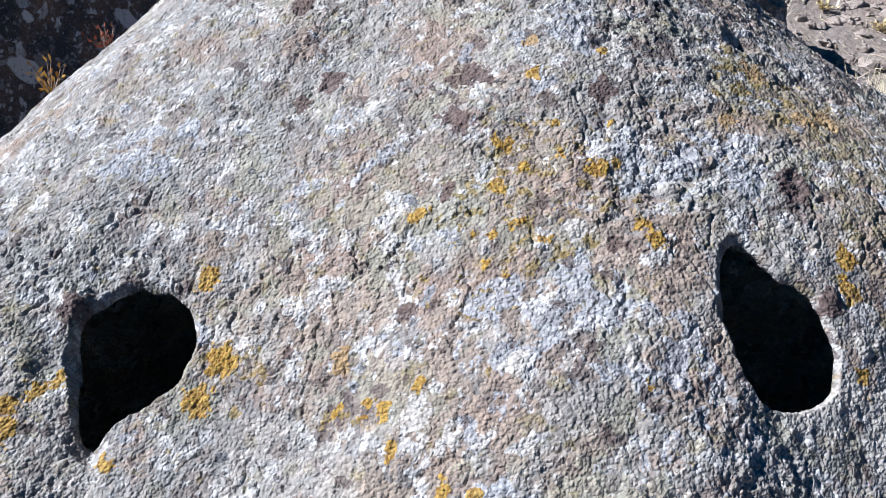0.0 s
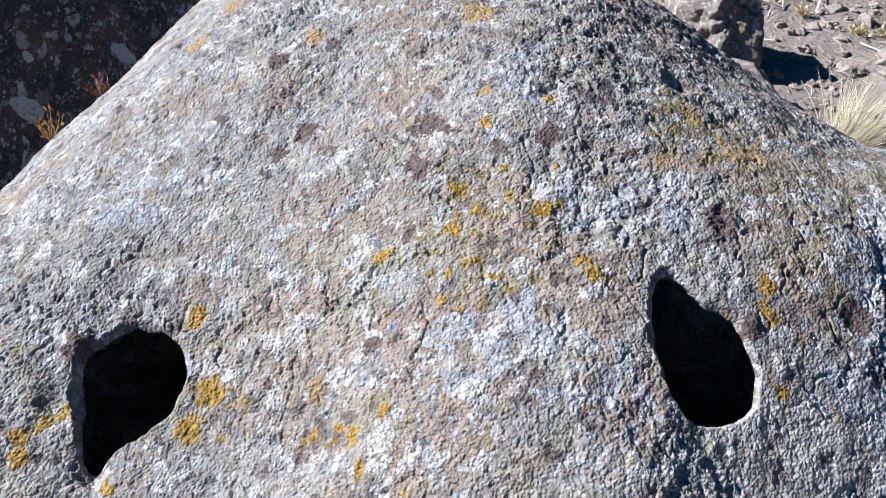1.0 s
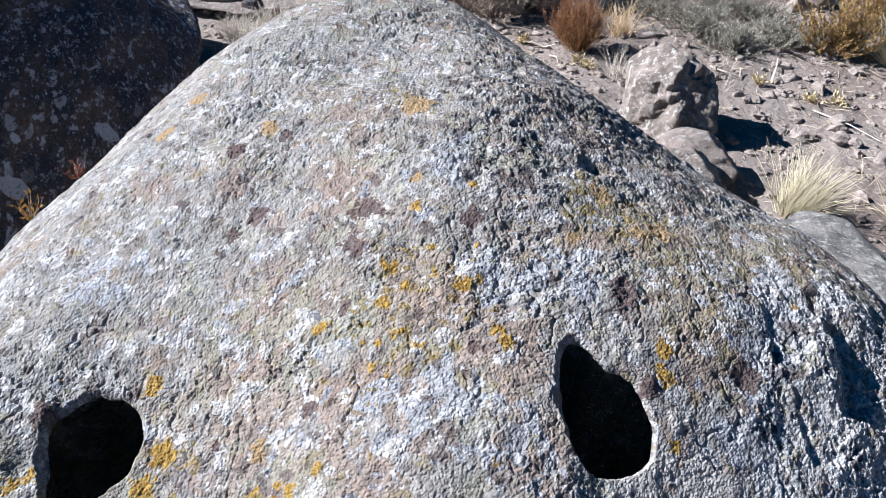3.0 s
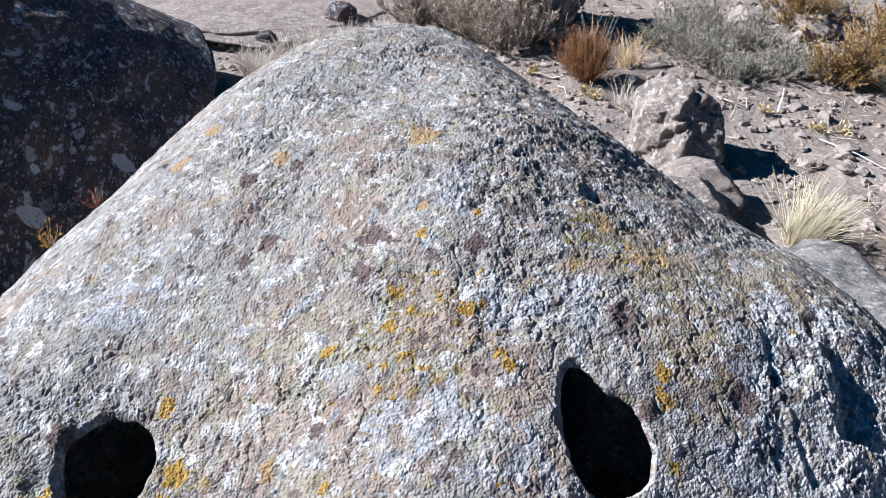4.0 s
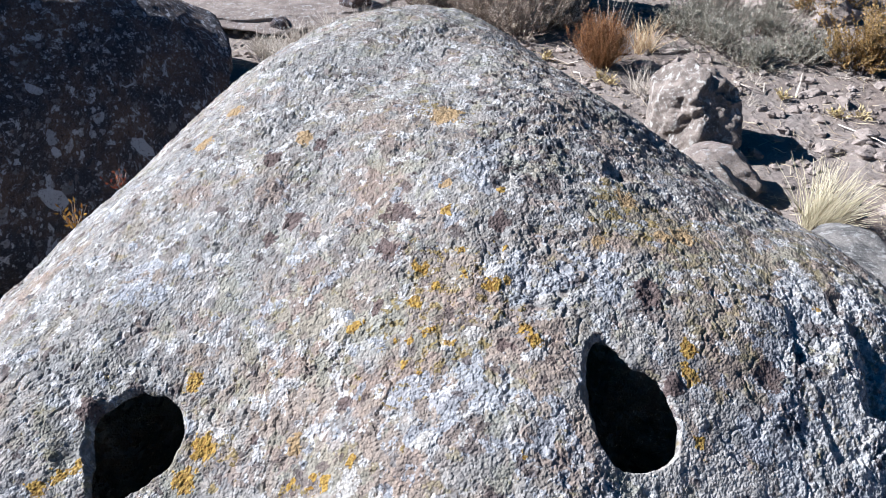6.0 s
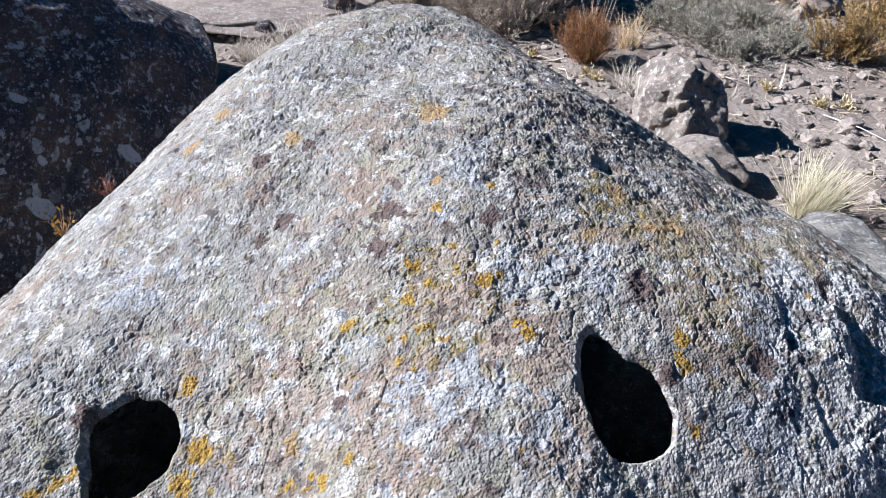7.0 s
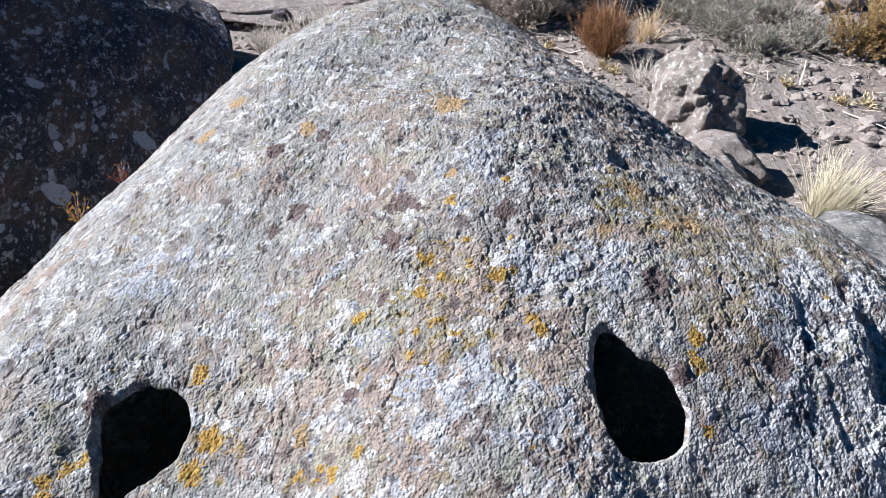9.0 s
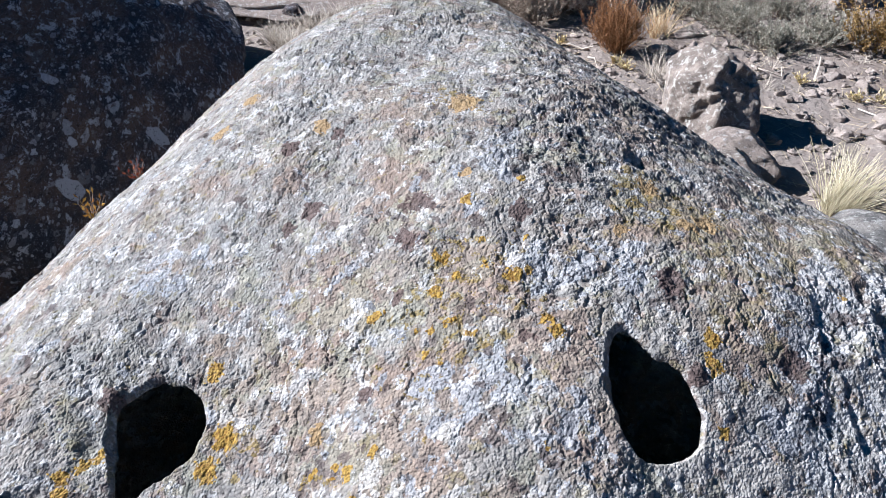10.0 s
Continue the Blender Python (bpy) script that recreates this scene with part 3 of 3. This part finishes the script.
def holed_boulder():
    xs = np.concatenate([np.arange(-2.2, -1.0, 0.03), np.arange(-1.0, 0.80, 0.0017), np.arange(0.80, 1.0, 0.008), np.arange(1.0, 2.0, 0.025)])
    ys = np.concatenate([np.arange(-0.5, 0.52, 0.025), np.arange(0.52, 1.12, 0.0017), np.arange(1.12, 1.5, 0.0023), np.arange(1.5, 2.2, 0.0038), np.arange(2.2, 3.8, 0.03)])
    X, Y = np.meshgrid(xs, ys, indexing="ij")
    flat = {}
    Z = crust(X, Y, flat)
    Z = Z + 0.0014 * flat["orange"] + 0.0010 * flat["chalk"]
    for hole in HOLES:
        (cx, cy), _, _ = hole
        dx, dy = X - cx, Y - cy
        ang, rho = np.arctan2(dy, dx), np.hypot(dx, dy)
        around, across = np.cos(ang), np.sin(ang)
        ripple = layers(4 * around + 9, 4 * across + 9, 3, 131)
        r = rim(hole, ang) + 0.0016 * ripple
        out = rho - r
        # lip: rounded, broader on the side away from the light's far edge
        lip = 0.006 + 0.011 * np.clip(-around, 0, 1) ** 4 * (0.8 + 0.4 * ripple)
        drop = np.clip(1 - out / lip, 0, 1)
        Z = np.where(out > -0.004, Z - 1.8 * lip * drop ** 1.3, Z)
        snap = np.abs(out) < 0.0013
        rr = np.where(snap, r, rho)
        deep = np.clip(-out / (0.42 * r), 0, 1)
        wall = (out < -0.0013)
        # the shaft widens below the rim, most towards the back
        wide = 1.5 + 1.5 * np.maximum(across, 0) - 1.0 * np.maximum(-across, 0)
        rr = np.where(wall, np.where(deep < 1, r * (1 + wide * smooth(0.0, 0.18, deep)), r * (1 + wide) * rho / (0.58 * r)), rr)
        Z = np.where(wall, Z - 0.018 - 0.80 * deep ** 1.7 + 0.02 * layers(X * 40, Y * 40, 3, 133) * deep, Z)
        X, Y = cx + rr * np.cos(ang), cy + rr * np.sin(ang)
    Z = np.maximum(Z, -0.15)
    ob = new("holed_boulder", mesh_of("holed_boulder", np.stack([X, Y, Z], -1).reshape(-1, 3), sheet(xs, ys), M_ROCK))
    for key, value in flat.items():
        ob.data.attributes.new(key, "FLOAT", "POINT").data.foreach_set("value", value.ravel().astype(np.float32))
    return tagged(ob, "big weathered grey boulder with two deep round holes, crusted with lichen", "boulder")


holed_boulder()


# ---- other rocks ----
def ball(levels):
    bm = bmesh.new()
    bmesh.ops.create_icosphere(bm, subdivisions=levels, radius=1)
    v = np.array([x.co[:] for x in bm.verts])
    f = np.array([[q.index for q in p.verts] for p in bm.faces])
    bm.free()
    return v, f


BALLS = {k: ball(k) for k in (2, 3, 4, 5, 6, 7)}


def rock_mesh(name, size, seed, material, level=5, facets=9, angular=0.7, rough=0.05, power=2.4, fall=0.0, planes=(), depth=(0.62, 0.95), clefts=(), pits=(), slump=1.0):
    """A stone: a rounded block, cut by random planes and worn by noise, with its base at z = 0."""
    r = random.Random(seed)
    v, f = BALLS[level]
    base = 1.0 / (np.abs(v) ** power).sum(1) ** (1 / power)
    cut = np.full(len(v), 9.0)
    for _ in range(facets):
        n = Vector((r.gauss(0, 1), r.gauss(0, 1), r.gauss(0, 0.8))).normalized()
        d = v @ np.array(n)
        cut = np.minimum(cut, np.where(d > 0.05, r.uniform(*depth) / np.maximum(d, 0.05), 9))
    for nx, ny, nz, d0 in planes:
        d = v @ np.array(Vector((nx, ny, nz)).normalized())
        cut = np.minimum(cut, np.where(d > 0.05, d0 / np.maximum(d, 0.05), 9))
    shape = base * (1 - angular) + np.minimum(base, cut) * angular
    p = v * shape[:, None]
    q = p * 2.2 + seed * 3.1
    p = p + v * (rough * fbm(q[:, 0], q[:, 1], q[:, 2], 5, seed, 0.55))[:, None]
    for nx, ny, nz, off, wide, deep in clefts:
        away = p @ np.array((nx, ny, nz)) - off + 0.06 * vnoise(q[:, 0] * 2, q[:, 1] * 2, q[:, 2] * 2, seed)
        p = p * (1 - deep * np.exp(-(away / wide) ** 2))[:, None]
    for cx, cy, cz, wide, deep in pits:
        away = np.linalg.norm(p - np.array((cx, cy, cz)), axis=1) + 0.10 * fbm(q[:, 0] * 3, q[:, 1] * 3, q[:, 2] * 3, 3, seed)
        p = p * (1 - deep * (1 - smooth(0.55 * wide, wide, away)))[:, None]
    far = np.maximum(p[:, 1] + 0.3, 0)
    p = p * (np.array(size) / 2)
    p[:, 2] = (p[:, 2] + size[2] * 0.36) * (1 - fall * far ** slump)
    return mesh_of(name, p, f, material)


def stone(place, size, turn, seed, material, name="stone", label="", category="stone", level=4, group="", sink=0.0, **shape):
    ob = new(name, rock_mesh(name, size, seed, material, level, **shape))
    x, y = place
    ob.matrix_basis = pose(x, y, gz(x, y) - sink, 0, 0, turn)
    return tagged(ob, label, category, group)


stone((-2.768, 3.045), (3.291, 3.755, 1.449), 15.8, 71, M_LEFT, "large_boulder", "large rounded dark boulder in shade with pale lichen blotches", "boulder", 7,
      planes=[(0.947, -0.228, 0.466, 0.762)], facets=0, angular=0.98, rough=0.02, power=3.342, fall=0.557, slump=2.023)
stone((1.13, 3.68), (0.52, 0.50, 0.48), 0, 44, M_BOULDER, "angular_boulder", "angular grey boulder with white lichen on the soil", "boulder", 6,
      facets=0, angular=0.97, rough=0.075, power=3.2, clefts=[(0.82, 0.0, -0.57, -0.28, 0.10, 0.12)], pits=[(-0.36, -0.62, 0.22, 0.34, 0.13), (0.50, -0.40, 0.60, 0.26, 0.20), (0.80, -0.5, -0.70, 0.45, 0.2)],
      planes=[(-0.55, -0.2, 0.80, 0.66), (1, -0.1, 0.1, 0.74), (0.30, -0.75, 0.58, 0.62), (-0.75, -0.62, 0.25, 0.70), (0.5, 0.1, 0.86, 0.72), (0.1, 1, 0.15, 0.8), (-1, 0, 0.1, 0.85)])
stone((1.12, 3.17), (0.42, 0.34, 0.23), -25, 12, M_PALE, "flat_stone", "flat pale grey stone beside the angular boulder", "stone", 5, facets=10, angular=0.95, rough=0.06)
# made-up stone, tucked behind the ridge to cast a strip of shadow
stone((1.0, 2.95), (0.36, 0.42, 0.27), 25, 19, M_BOULDER, "added_shade_stone", "grey stone added behind the big boulder to cast shade on the soil", "stone", 5, facets=8, angular=0.9, rough=0.05)
stone((1.27, 1.90), (0.62, 1.0, 0.48), 10, 15, M_GREY, "low_boulder", "low grey lichen-covered boulder beside the dry grass tuft", "boulder", 6, facets=4, angular=0.4, rough=0.05)
stone((-1.5, 6.7), (3.4, 2.8, 0.24), 8, 16, M_PALE, "pale_slab", "broad low pale pinkish-grey rock slab with whitish lichen", "boulder", 6, facets=4, angular=0.3, rough=0.08, power=2.0, sink=0.06)
stone((-0.93, 5.75), (0.24, 0.2, 0.20), 10, 34, M_LEFT, "dark_stone", "small dark stone in front of the pale slab", "stone", 4, facets=9, angular=0.9, rough=0.06)
# added stone whose dark colour stands for a shaded notch in the slab
stone((-1.40, 5.36), (0.20, 0.16, 0.15), 50, 35, M_LEFT, "dark_stone", "small dark stone added in place of the pale slab's dark notch", "stone", 4, facets=9, angular=0.9, rough=0.06)
stone((0.45, 5.95), (0.85, 0.9, 0.85), 30, 17, M_BOULDER, "back_boulder", "grey boulder behind the rusty dry shrub", "boulder", 6, facets=9, rough=0.06)
for (x, y), size, turn, seed in (((2.05, 3.80), (0.13, 0.10, 0.09), 20, 21), ((2.0, 3.62), (0.12, 0.08, 0.06), 70, 22), ((1.80, 3.62), (0.15, 0.13, 0.07), 10, 23),
                                 ((2.08, 3.33), (0.17, 0.12, 0.08), 40, 24), ((1.98, 4.35), (0.20, 0.12, 0.07), 15, 25), ((1.88, 4.17), (0.10, 0.08, 0.06), 60, 26),
                                 ((1.24, 4.66), (0.15, 0.13, 0.13), 35, 27), ((2.10, 4.22), (0.14, 0.11, 0.06), 80, 28), ((2.45, 5.62), (0.30, 0.22, 0.18), 25, 29),
                                 ((2.2, 6.2), (0.34, 0.3, 0.25), 5, 30), ((2.9, 6.3), (0.5, 0.4, 0.3), 50, 31), ((1.2, 5.25), (0.16, 0.12, 0.06), 0, 32), ((0.86, 5.6), (0.16, 0.12, 0.07), 0, 33), ((1.28, 4.98), (0.30, 0.18, 0.11), 12, 34), ((1.06, 4.72), (0.24, 0.12, 0.07), -12, 35), ((1.95, 3.55), (0.12, 0.09, 0.07), 15, 40), ((1.81, 4.13), (0.10, 0.09, 0.05), 45, 41), ((2.02, 3.72), (0.14, 0.10, 0.07), 5, 42), ((2.62, 5.72), (0.42, 0.30, 0.26), 15, 43), ((1.62, 5.55), (0.3, 0.2, 0.1), 0, 44), ((-0.35, 5.9), (0.2, 0.16, 0.12), 20, 36), ((2.62, 3.9), (0.12, 0.1, 0.06), 20, 37), ((2.35, 3.55), (0.13, 0.1, 0.06), 0, 38), ((1.62, 4.12), (0.09, 0.07, 0.05), 10, 39)):
    stone((x, y), size, turn, seed, M_STONE, "stone", "small dusty grey-pink stone lying on the soil", "stone", 4, "stones on the soil", facets=14, angular=1.0, rough=0.09, power=6.0, depth=(0.5, 0.85), sink=0.25 * size[2])


# ---- plants ----
class Strands:
    """Collects thin tapered three-sided stems and small leaves for one mesh."""

    def __init__(self, seed):
        self.r, self.v, self.f = random.Random(seed), [], []

    def stem(self, points, width, tip=0.25):
        k, n = len(self.v), len(points)
        for i, p in enumerate(points):
            d = (points[min(i + 1, n - 1)] - points[max(i - 1, 0)]).normalized()
            side = d.orthogonal().normalized()
            other = d.cross(side)
            w = width * (1 - (1 - tip) * i / (n - 1)) * 0.5
            for a in (0, 2.094, 4.189):
                self.v.append(p + side * (w * math.cos(a)) + other * (w * math.sin(a)))
        for i in range(n - 1):
            for a in range(3):
                b, c = k + i * 3 + a, k + i * 3 + (a + 1) % 3
                self.f.append((b, c, c + 3, b + 3))

    def curve(self, root, way, length, bend, steps=4):
        pts, p, d = [root], root.copy(), way.normalized()
        for _ in range(steps):
            p = p + d * (length / steps)
            d = (d + bend / steps).normalized()
            pts.append(p.copy())
        return pts

    def leaf(self, p, way, length, width):
        """A small folded leaf with a raised midrib."""
        d = way.normalized()
        s = d.orthogonal().normalized()
        s = (Matrix.Rotation(self.r.random() * 6.283, 3, d) @ s)
        u = d.cross(s)
        k = len(self.v)
        m = p + d * (length * 0.5)
        self.v += [p, m + s * width * 0.5 + u * width * 0.2, p + d * length, m - s * width * 0.5 + u * width * 0.2, m - u * width * 0.12]
        self.f += [(k, k + 1, k + 2, k + 4), (k, k + 4, k + 2, k + 3)]

    def direction(self, low, high):
        a, e = self.r.random() * 6.283, radians(self.r.uniform(low, high))
        return Vector((math.cos(a) * math.cos(e), math.sin(a) * math.cos(e), math.sin(e)))

    def mesh(self, name, material):
        return mesh_of(name, [tuple(p) for p in self.v], self.f, material, True)


def tuft(name, place, height, radius, blades, seed, material, label, lean=(0, 0), spread=(35, 85), width=0.004, droop=0.6, group=""):
    """A bunch of dry grass."""
    x, y = place
    ob = thing(name, label, "grass", (x, y, gz(x, y) - 0.01), group)
    s = Strands(seed)
    for _ in range(blades):
        a, d = s.r.random() * 6.283, radius * 0.45 * math.sqrt(s.r.random())
        root = Vector((d * math.cos(a), d * math.sin(a), 0))
        way = s.direction(*spread)
        way = way + Vector((root.x, root.y, 0)) * (1.5 / radius) * 0.4 + Vector((lean[0], lean[1], 0))
        bend = Vector((way.x * droop + s.r.gauss(0, 0.15), way.y * droop + s.r.gauss(0, 0.15), -droop * s.r.random()))
        s.stem(s.curve(root, way, height * s.r.uniform(0.5, 1.15), bend, 5), width * s.r.uniform(0.6, 1.2), 0.3)
    tagged(part("foliage", s.mesh("foliage", material), ob), kind="stuff")
    return ob


def shrub(name, place, height, radius, stems, leaves, seed, m_leaf, m_stem, label, leaf=(0.03, 0.008), lift=(15, 85), group="", thin=1.0):
    """Branching stems with many small leaves round them."""
    x, y = place
    ob = thing(name, label, "shrub", (x, y, gz(x, y) - 0.01), group)
    s, g = Strands(seed), Strands(seed + 1)
    for _ in range(stems):
        way = s.direction(*lift)
        reach = 1.0 / math.hypot(way.z / height, math.hypot(way.x, way.y) / radius) * s.r.uniform(0.55, 1.05)
        root = Vector((s.r.gauss(0, 0.1) * radius, s.r.gauss(0, 0.1) * radius, 0))
        pts = s.curve(root, way, reach, Vector((s.r.gauss(0, 0.25), s.r.gauss(0, 0.25), 0.25)), 5)
        s.stem(pts, 0.007 * thin * s.r.uniform(0.6, 1.3), 0.3)
        for _ in range(5):
            i = s.r.randrange(1, 5)
            w2 = (pts[i + 1] - pts[i]).normalized() + s.direction(-20, 70) * 0.8
            p2 = s.curve(pts[i].lerp(pts[i + 1], s.r.random()), w2, reach * s.r.uniform(0.15, 0.4), Vector((0, 0, 0.3)), 3)
            s.stem(p2, 0.0035 * thin, 0.4)
            for _ in range(leaves):
                j = g.r.randrange(0, 3)
                p = p2[j].lerp(p2[j + 1], g.r.random())
                g.leaf(p, (p2[j + 1] - p2[j]).normalized() + g.direction(-40, 80) * 1.1, leaf[0] * g.r.uniform(0.6, 1.3), leaf[1] * g.r.uniform(0.7, 1.3))
    tagged(part("branchwork", s.mesh("branchwork", m_stem), ob), kind="stuff")
    if leaves:
        tagged(part("foliage", g.mesh("foliage", m_leaf), ob), kind="stuff")
    return ob


tuft("grass_tuft", (1.48, 2.86), 0.28, 0.16, 360, 5, M_STRAW, "pale straw-yellow tuft of dry bunch grass beside the boulder", (0.22, -0.03), (55, 88), 0.0035, 0.45)
tuft("dry_grass", (0.84, 4.95), 0.42, 0.16, 26, 14, M_GREYGRASS, "tall thin pale dry stalks behind the rusty shrub", (0.08, 0), (60, 88), 0.004, 0.3)
tuft("dry_grass", (0.98, 4.33), 0.20, 0.14, 70, 6, M_GREYGRASS, "thin dry grass behind the angular boulder", (0, 0), (50, 88), 0.004)
tuft("dry_grass", (1.10, 5.02), 0.24, 0.14, 130, 7, M_GRASSRUST, "yellow-orange dry grass tuft near the rusty shrub", (0, 0), (50, 88), 0.005)
for i, (x, y) in enumerate(((-1.42, 4.95), (-1.22, 5.15), (-1.02, 5.25), (-0.80, 5.35), (-1.30, 4.75), (-0.60, 5.45))):
    tuft("dry_grass", (x, y), 0.17, 0.22, 170, 90 + i, M_GREYGRASS, "short grey-beige dry grass in front of the pale slab", (0, 0), (35, 85), 0.005, group="grey grass tufts")
tuft("dry_grass", (1.95, 2.75), 0.22, 0.20, 150, 11, M_DRYGRASS, "short grey dry grass beside the low boulder", (0, 0), (30, 80), 0.005)
shrub("rusty_shrub", (0.78, 4.72), 0.30, 0.27, 300, 8, 30, M_RUST, M_RUST, "rust-orange dry twiggy shrub with thin stems", (0.02, 0.003), (35, 88), thin=0.6)
for i, (x, y, h, r) in enumerate(((0.28, 5.25, 0.36, 0.36), (0.02, 5.55, 0.36, 0.36), (-0.35, 5.75, 0.30, 0.32), (0.52, 5.45, 0.34, 0.28))):
    shrub("grey_shrub", (x, y), h, r, 85, 26, 32 + 60 * i, M_GREYBUSH, M_TWIG, "dense grey-beige dry shrub with small leaves", (0.015, 0.008), thin=0.8, group="grey shrubs")
for i, (x, y, h, r) in enumerate(((1.62, 5.10, 0.22, 0.40), (2.02, 5.40, 0.26, 0.45), (1.75, 4.78, 0.15, 0.36), (2.10, 4.90, 0.16, 0.34), (1.72, 5.75, 0.30, 0.42), (1.45, 5.45, 0.18, 0.34))):
    shrub("sage_shrub", (x, y), h, r, 90, 20, 34 + 2 * i, M_SAGE, M_TWIG, "wispy grey-green sage shrub with fine narrow leaves", (0.018, 0.0042), (5, 80), thin=0.7, group="sage shrubs")
for i, (x, y, h, r) in enumerate(((2.45, 4.78, 0.36, 0.40), (2.55, 5.95, 0.42, 0.45), (2.85, 5.15, 0.36, 0.38))):
    shrub("ochre_shrub", (x, y), h, r, 110, 26, 50 + 2 * i, M_OCHRE, M_TWIG, "ochre-brown bush with dense small dry leaves", (0.017, 0.007), thin=0.8, group="ochre shrubs")
tuft("grass_tuft", (2.72, 4.62), 0.30, 0.18, 260, 13, M_STRAW, "pale straw-yellow dry grass beside the ochre bush", (0, 0), (40, 88), 0.004)
spot = random.Random(8)
for i in range(26):
    x, y = spot.uniform(0.5, 3.0), spot.uniform(3.0, 6.2)
    if math.hypot(x - 1.13, y - 3.66) > 0.4:
        tuft("dry_grass", (x, y), spot.uniform(0.05, 0.12), 0.10, 26, 300 + i, M_GREYGRASS, "sparse short dry grass on the soil", (0, 0), (10, 75), 0.0035, group="sparse grass")


def rosette(name, place, size, seed, material, label, category="plant", z=None, lift=(5, 70), n=26, group="", blade=0.34):
    """A low plant of broad pointed leaves."""
    x, y = place
    ob = thing(name, label, category, (x, y, gz(x, y) if z is None else z), group)
    s, g = Strands(seed), Strands(seed + 5)
    for _ in range(n):
        way = s.direction(*lift)
        pts = s.curve(Vector((0, 0, 0)), way, size * s.r.uniform(0.4, 1.0), Vector((0, 0, 0.3)), 3)
        s.stem(pts, 0.003, 0.5)
        for k in (1, 2, 3):
            g.leaf(pts[k], way + g.direction(-20, 70), size * blade, size * blade * 0.45)
    tagged(part("branchwork", s.mesh("branchwork", M_TWIG), ob), kind="stuff")
    tagged(part("foliage", g.mesh("foliage", material), ob), kind="stuff")
    return ob


for (x, y), size, seed in (((0.76, 4.50), 0.07, 60), ((0.80, 4.42), 0.07, 61), ((1.78, 4.28), 0.07, 62), ((2.02, 4.05), 0.07, 63), ((2.14, 4.05), 0.07, 64), ((0.45, 4.85), 0.07, 65)):
    rosette("yellow_plant", (x, y), size, seed, M_FLOWER, "small pale yellow dried plant on the soil", group="dried yellow plants")
def on_rock(x, y):
    return float(crust(np.array([x]), np.array([y]))[0]) - 0.006


rosette("autumn_plant", (-0.885, 1.425), 0.075, 70, M_AUTUMN, "small yellow-orange leafed plant at the boulder's edge", z=on_rock(-0.885, 1.425), lift=(40, 85), n=13, blade=0.21)
rosette("red_plant", (-0.81, 1.53), 0.05, 72, M_RED, "small reddish dry plant at the boulder's edge", z=on_rock(-0.81, 1.53), lift=(35, 85), n=12, blade=0.24)


# ---- dead sticks and grit ----
def stick(points, width, seed):
    x, y = points[0]
    ob = thing("dead_stick", "bleached dead stick lying on the soil", "stick", (x, y, gz(x, y)), "dead sticks")
    s = Strands(seed)
    s.stem([Vector((px - x, py - y, gz(px, py) - gz(x, y) + 0.012 + 0.02 * (k % 2))) for k, (px, py) in enumerate(points)], width, 0.5)
    part("stem", s.mesh("stem", M_GREYGRASS), ob)


for k, (points, width) in enumerate(((((0.44, 4.86), (0.50, 4.79), (0.58, 4.75), (0.64, 4.72)), 0.018), (((1.53, 4.42), (1.60, 4.33), (1.68, 4.32), (1.70, 4.40)), 0.014),
                                     (((1.86, 4.30), (1.93, 4.45), (2.0, 4.62)), 0.014), (((1.98, 3.95), (2.08, 3.72), (2.16, 3.55)), 0.008), (((0.60, 4.60), (0.63, 4.52), (0.64, 4.44)), 0.010))):
    stick(points, width, 400 + k)


def grit():
    r = np.random.default_rng(3)
    v0, f0 = BALLS[2][0], BALLS[2][1]
    n = 10000
    x, y = r.uniform(-2.2, 4.2, n), 2.4 + 5.0 * r.random(n)
    size = 0.004 + 0.034 * r.random(n) ** 5
    z = ground_height(x, y)
    sq = r.uniform(0.6, 1.2, (n, 3)) * size[:, None] * np.array((1.0, 1.0, 0.7))
    wob = 1 + 0.24 * r.standard_normal((n, len(v0)))[:, :, None]
    v = v0[None] * wob * sq[:, None, :] + np.stack([x, y, z + size * 0.2], -1)[:, None, :]
    f = f0[None] + (np.arange(n) * len(v0))[:, None, None]
    ob = new("pebbles", mesh_of("pebbles", v.reshape(-1, 3), f.reshape(-1, 3), M_STONE, True))
    tagged(ob, "scattered grey and pinkish gravel on the soil", "pebbles", kind="stuff")


def litter():
    s = Strands(77)
    for _ in range(4500):
        x, y = s.r.uniform(-2, 4), s.r.uniform(2.6, 6.8)
        root = Vector((x, y, gz(x, y) + 0.004))
        way = s.direction(-2, 30)
        s.stem(s.curve(root, way, s.r.uniform(0.02, 0.13), Vector((s.r.gauss(0, 0.5), s.r.gauss(0, 0.5), -0.1)), 3), 0.0028, 0.5)
    ob = new("dry_litter", s.mesh("dry_litter", M_DRYGRASS))
    tagged(ob, "thin dry stalks lying on the soil", "plant litter", kind="stuff")


grit()
litter()
